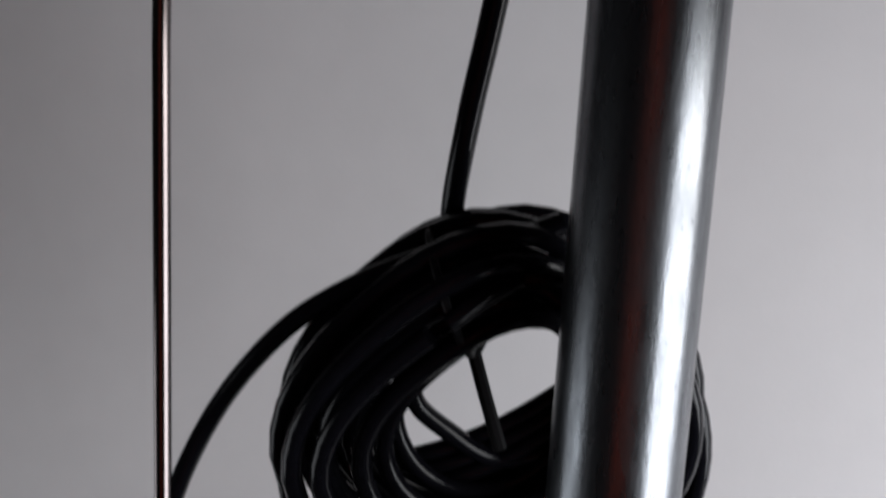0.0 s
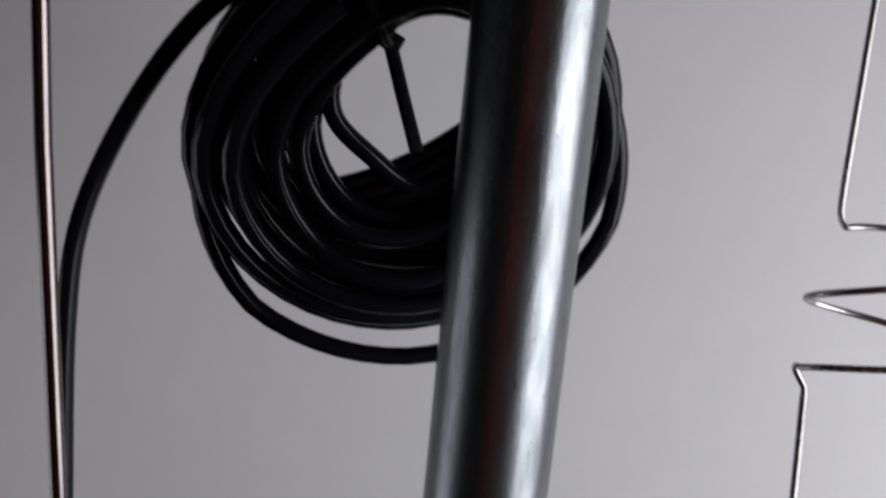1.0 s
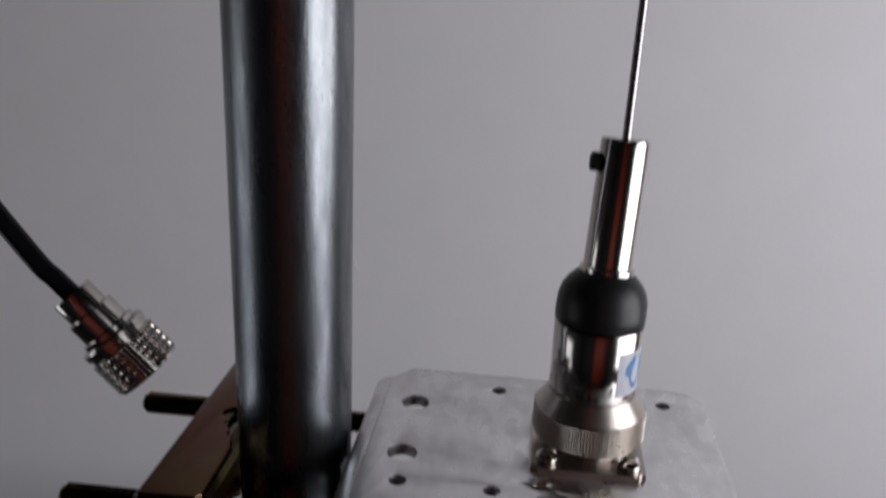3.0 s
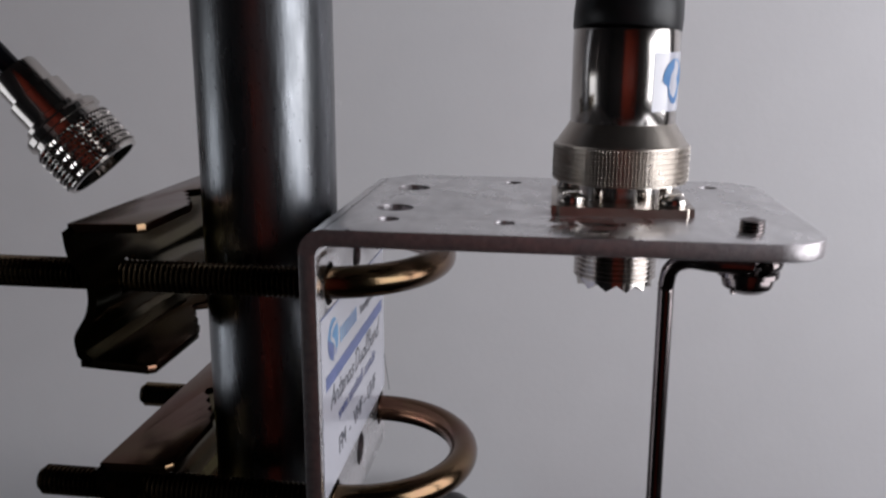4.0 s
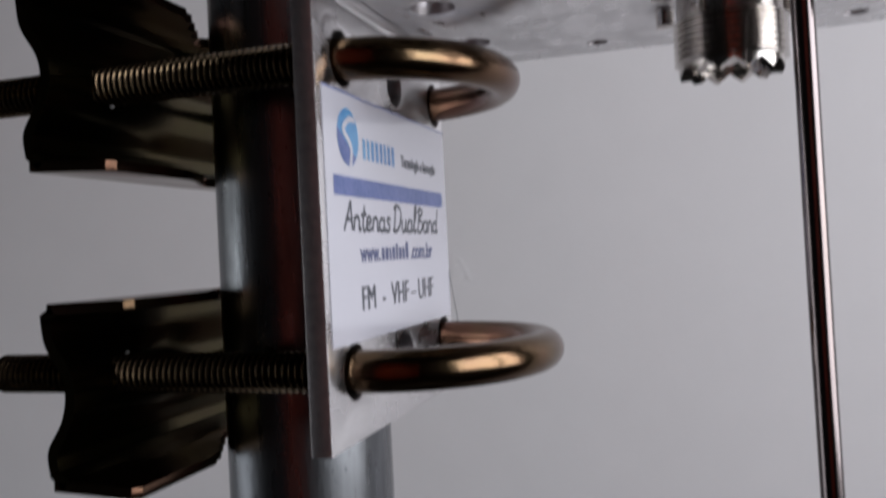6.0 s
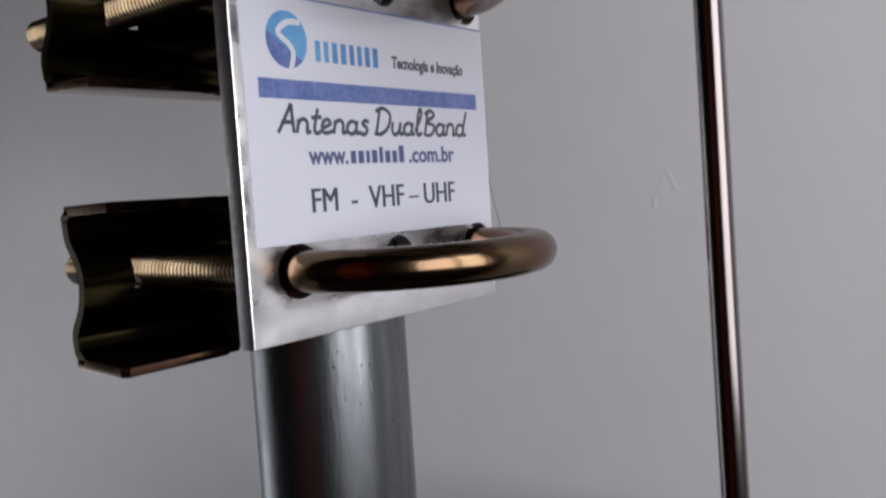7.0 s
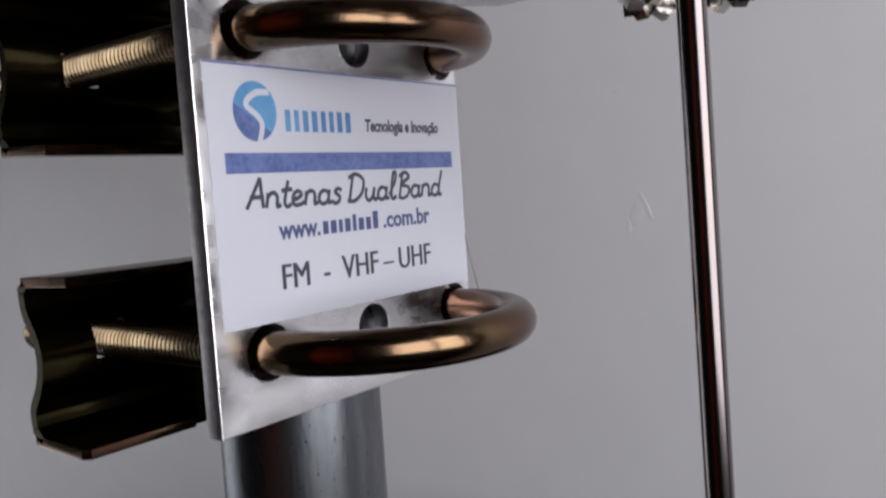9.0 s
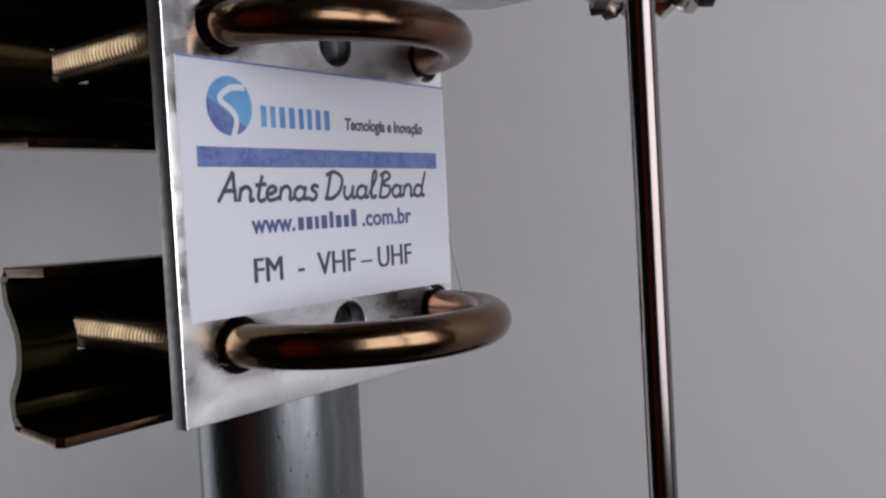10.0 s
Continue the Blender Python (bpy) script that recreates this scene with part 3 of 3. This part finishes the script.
part("set_screw", turned(moved(lathe([(0.1, 0), (2.1, 0), (2.1, 1.7), (1.6, 2.1), (1.0, 2.1), (0.9, 1.4), (0.1, 1.4)], 20), Matrix.Translation((-5.0, -1.4, 67.6)) @ pose(0, 0, 0, 0, -90, 0))), RUBBER, antenna, "black grub screw")
# small sticker round the barrel, with its emblem
bm = bmesh.new()
cols = []
for k in range(9):
    a = radians(-64 + k * 8.5)
    cols.append([bm.verts.new((9.83 * math.cos(a), 9.83 * math.sin(a), z)) for z in (18.4, 28.8)])
for a, b in zip(cols, cols[1:]):
    bm.faces.new((a[0], b[0], b[1], a[1]))
st = part("sticker", scaled(bm), PAPER, antenna, "small white sticker")


def on_barrel(shape, y_mid, a_mid):
    bm = bmesh.new()
    vs = [bm.verts.new((9.9 * math.cos(a_mid + u / 9.9), 9.9 * math.sin(a_mid + u / 9.9), y_mid + v)) for u, v in shape]
    bm.faces.new(vs)
    return bm


part("emblem", scaled(on_barrel([(3.9 * math.cos(a * math.pi / 12) * (0.55 if a % 24 > 12 else 0.9), 4.0 * math.sin(a * math.pi / 12)) for a in range(24)], 23.7, radians(-32))), LIGHTBLUE, st, "blue emblem")
# the wire: up from the ferrule, two loose turns, then up again
K3 = Vector((59.1 - CX, 85.5 - CY, 209.3))
K1 = Vector((57.5 - CX, 78.0 - CY, 252.0))
wire = spline([TOP * 0.9, TOP, TOP + (K3 - TOP) * 0.35 + Vector((0.2, -2.5, 0)), TOP + (K3 - TOP) * 0.7 + Vector((0.2, -2.0, 0)), K3 + Vector((0.2, -1, -4))], 8)
rc, rd = 20.2, 11.5
rise = np.polyfit((0, 0.256, 0.53, 0.806, 1), (1.2, 10.0, 20.0, 35.4, 38.2), 4)
mid = Vector((K3.x + rc - 3.5, K3.y + 1, 0))
turns = []
for k in range(61):
    f = k / 60
    a = radians(-168) + 2 * math.pi * 1.82 * f
    turns.append(Vector((mid.x + 2 * f + rc * math.cos(a), mid.y + rd * math.sin(a), K3.z + float(np.polyval(rise, f)))))
wire = wire[:-1] + spline([wire[-1]] + turns, 3)
E_ = turns[-1]
wire += spline([E_ + Vector((-1.2, 0.5, 2.0)), E_ + Vector((-2.0, 0.5, 8)), E_ + Vector((-2.6, 0, 40)), E_ + Vector((-4, 2, 200)), E_ + Vector((-6, 4, 330))], 6)
part("whip", scaled(tube(wire, 0.95, 10)), WHIPSTEEL, antenna, "thin bright steel whip")

# ---- ground radial rod under the arm ----
radial = thing("ground_radial", "bent steel radial rod bolted under the bracket arm", "rod", at=(0, 0, 0))
BX, BY = 71.9, 8.9
eye = [(BX + 4.1 * math.cos(radians(a)), BY + 4.1 * math.sin(radians(a)), -4.9 - 0.0 * a) for a in range(-60, 271, 15)]
rod = eye[:-1] + spline([(BX, BY - 4.1, -4.9), (BX - 6, BY - 3.4, -4.9), (62.0, 7.6, -5.0), (59.6, 8.8, -6.4), (58.9, 9.9, -9.5), (59.0, 10.6, -16), (59.5, 10.9, -60), (60.3, 10.9, -110), (61.5, 9.0, -200), (63, 8, -300), (64, 7, -420)], 7)
part("rod", scaled(tube(rod, 1.38, 14)), STEEL, radial)
part("washer", scaled(lathe([(2.3, -7.3), (5.0, -7.3), (5.0, -6.5), (2.3, -6.5)], 32, True), Matrix.Translation((BX, BY, 0))), STEEL, radial)
screw(radial, BX, BY, -7.3, 4.3, 3.0, 2.1, 2.6, up=-1, mat_=STEEL)

# ---- coax cable, its coil and plug ----
random.seed(4)
cable = thing("coax_cable", "black coax cable wound in a thick tied coil", "cable", at=(0, 0, 0))
CC = Vector((-47.7, 66.0, 266.0))
NRM = Vector((0.28, -0.88, -0.36)).normalized()
EX = Vector((1, 0, 0)); EX = (EX - NRM * EX.dot(NRM)).normalized()
EZ = EX.cross(NRM) * -1
EZ = EZ if EZ.z > 0 else -EZ
CR = 2.55


def on_coil(angle, rad, off):
    turn = (math.degrees(angle) - 132 + 180) % 360 - 180
    rad *= 1 + 0.05 * math.cos(angle - radians(200)) - 0.045 * max(0.0, math.cos(angle)) - 0.155 * max(0.0, math.cos(radians(min(90, abs(turn) * 1.6)))) ** 1.5
    return CC + (EX * math.cos(angle) + EZ * (math.sin(angle) * 1.07)) * rad + NRM * off


cells = []
for ring_r, count in ((0.0, 1), (5.6, 6), (11.2, 11)):
    for k in range(count):
        a = 2 * math.pi * k / count + ring_r
        cells.append((39.5 + ring_r * math.cos(a) * 1.22, ring_r * math.sin(a) * 1.55))
random.shuffle(cells)
pts = []
for i, (cr, co) in enumerate(cells):
    nx = cells[(i + 1) % len(cells)]
    ph, am = random.uniform(0, 6.28), random.uniform(0.6, 2.2)
    dx, dz = random.uniform(-2, 2), random.uniform(-3.5, 1.0)
    for k in range(48):
        f = k / 48
        s = min(1.0, max(0.0, (f - 0.7) / 0.3)); s = s * s * (3 - 2 * s)
        a = radians(118) + 2 * math.pi * f
        e = (1 - s) if i < len(cells) - 1 else 1
        w = am * math.sin(2 * a + ph) * math.sin(math.pi * f)
        pts.append(on_coil(a, cr * (1 - s) + nx[0] * s + w, co * (1 - s) + nx[1] * s + w) + (EX * dx + EZ * dz) * math.sin(math.pi * f))
part("winding", scaled(tube(pts, CR, 10)), PVC, cable)
# one slack turn hanging below the bundle
slack = [on_coil(radians(a), 42.0 + 18.5 * min(1, 1.3 * max(0, math.sin(radians((a - 160) * 180 / 240)))), 13.0 * max(0, math.sin(radians((a - 160) * 180 / 240)))) for a in range(160, 401, 6)]
part("slack_turn", scaled(tube(slack, CR, 10)), PVC, cable)
inner = [on_coil(radians(a), 15.5 + 9 * (math.sin(radians(a - 225)) ** 2), -4.0) for a in range(160, 320, 6)]
part("inner_turn", scaled(tube(inner, CR, 10)), PVC, cable)
for n_ in range(7):
    chord = [CC + EX * (31 - 64 * f) + EZ * (6 - 3.4 * n_ - 32 * f - 7 * math.sin(math.pi * f)) - NRM * (9 - 2.5 * (n_ % 3)) for f in [k / 14 for k in range(15)]]
    part("crossing_turn", scaled(tube(chord, CR, 10)), PVC, cable)
# the end that goes up
part("rising_end", scaled(tube(spline([(-63, 88, 292), (-61, 76, 302), (-61.5, 62, 312), (-57, 52, 336), (-52.4, 50, 362), (-44, 49, 420), (-36, 49, 520), (-33, 49, 640)], 8), CR + 0.35, 12)), PVC, cable)
# the end that swings down to the plug
PLUG = Vector((-64.3, 42.8, 7.7))
AX = Vector((25, 3, -29)).normalized()
tail = [(-34, 50, 314), (-45, 46, 309.5), (-61.5, 42, 305), (-81.5, 43, 295), (-98.5, 46, 282), (-116.5, 51, 259.5), (-127.5, 50, 233), (-131, 50, 205), (-131, 50, 160), (-128, 47, 115), (-117, 42, 80), (-104, 40, 58)]
tail += [tuple(PLUG - AX * 34), tuple(PLUG - AX * 26), tuple(PLUG - AX * 18)]
part("hanging_end", scaled(tube(spline(tail, 8), CR, 12)), PVC, cable)
# plug
spin = Vector((0, 0, 1)).rotation_difference(AX).to_matrix().to_4x4()
plugged = Matrix.Translation(PLUG) @ spin
plug = part("plug", scaled(lathe([(3.0, -21), (5.2, -21), (5.4, -20.5), (5.4, -15), (6.4, -14.6), (6.4, -9), (7.4, -8.6), (7.4, -5)], 32), plugged), NICKEL, cable, "bright nickel coax plug")
part("coupling_ring", scaled(join(lathe([(7.4, -7.4), (8.6, -7.2), (9.1, -6.6), (9.1, -5.2), (8.5, -5.0), (8.5, -3.8), (8.9, -3.6), (8.9, 6.0), (8.7, 6.5), (7.9, 6.5), (7.9, 0), (7.4, 0)], 48), knurl(8.85, -3.4, 5.8, 52, 9, 0.5)), plugged), NICKEL, plug, "knurled coupling ring", smooth=0)
part("centre_pin", scaled(lathe([(0.3, 0), (2.0, 0), (2.0, 3.4), (1.2, 4.6), (0.2, 5.0)], 16), plugged), NICKEL, plug)


def tie(angle, head, tail_to, grip=17.5):
    out = []
    for k in range(33):
        b = 2 * math.pi * k / 32
        out.append(on_coil(angle, 38.0 + grip * math.cos(b), (grip + 1) * math.sin(b)))
    t_ = part("cable_tie", scaled(tube(out, 1.0, 8)), TIE, cable, "black cable tie")
    h = on_coil(angle, 38.0 + grip * math.cos(head), (grip + 1) * math.sin(head))
    part("tie_head", scaled(box(-3, 3, -2.4, 2.4, -2.2, 2.2, 0.5), Matrix.Translation(h) @ pose(0, 0, 0, 0, 25, 20)), TIE, t_)
    if tail_to:
        part("tie_tail", scaled(tube([h, h + (Vector(tail_to) - h) * 0.5 + Vector((0, -0.5, 0)), Vector(tail_to)], 1.75, 8)), TIE, t_)


tie(radians(109), math.radians(175), tuple(CC + Vector((3, -10, -8))), 15.8)

# ---- the thin upright rod beside the mast ----
pole = thing("steel_rod", "thin bright steel rod standing upright from the floor", "rod", at=(-0.0815, -0.032, Z0))
part("rod", scaled(tube([(0, 6, 0), (0, 5, 700), (1.8, 5, 1060), (1.3, -3, 1160), (0.6, -6.0, 1240), (0.8, -12, 1500)], 1.2, 14)), STEEL, pole)
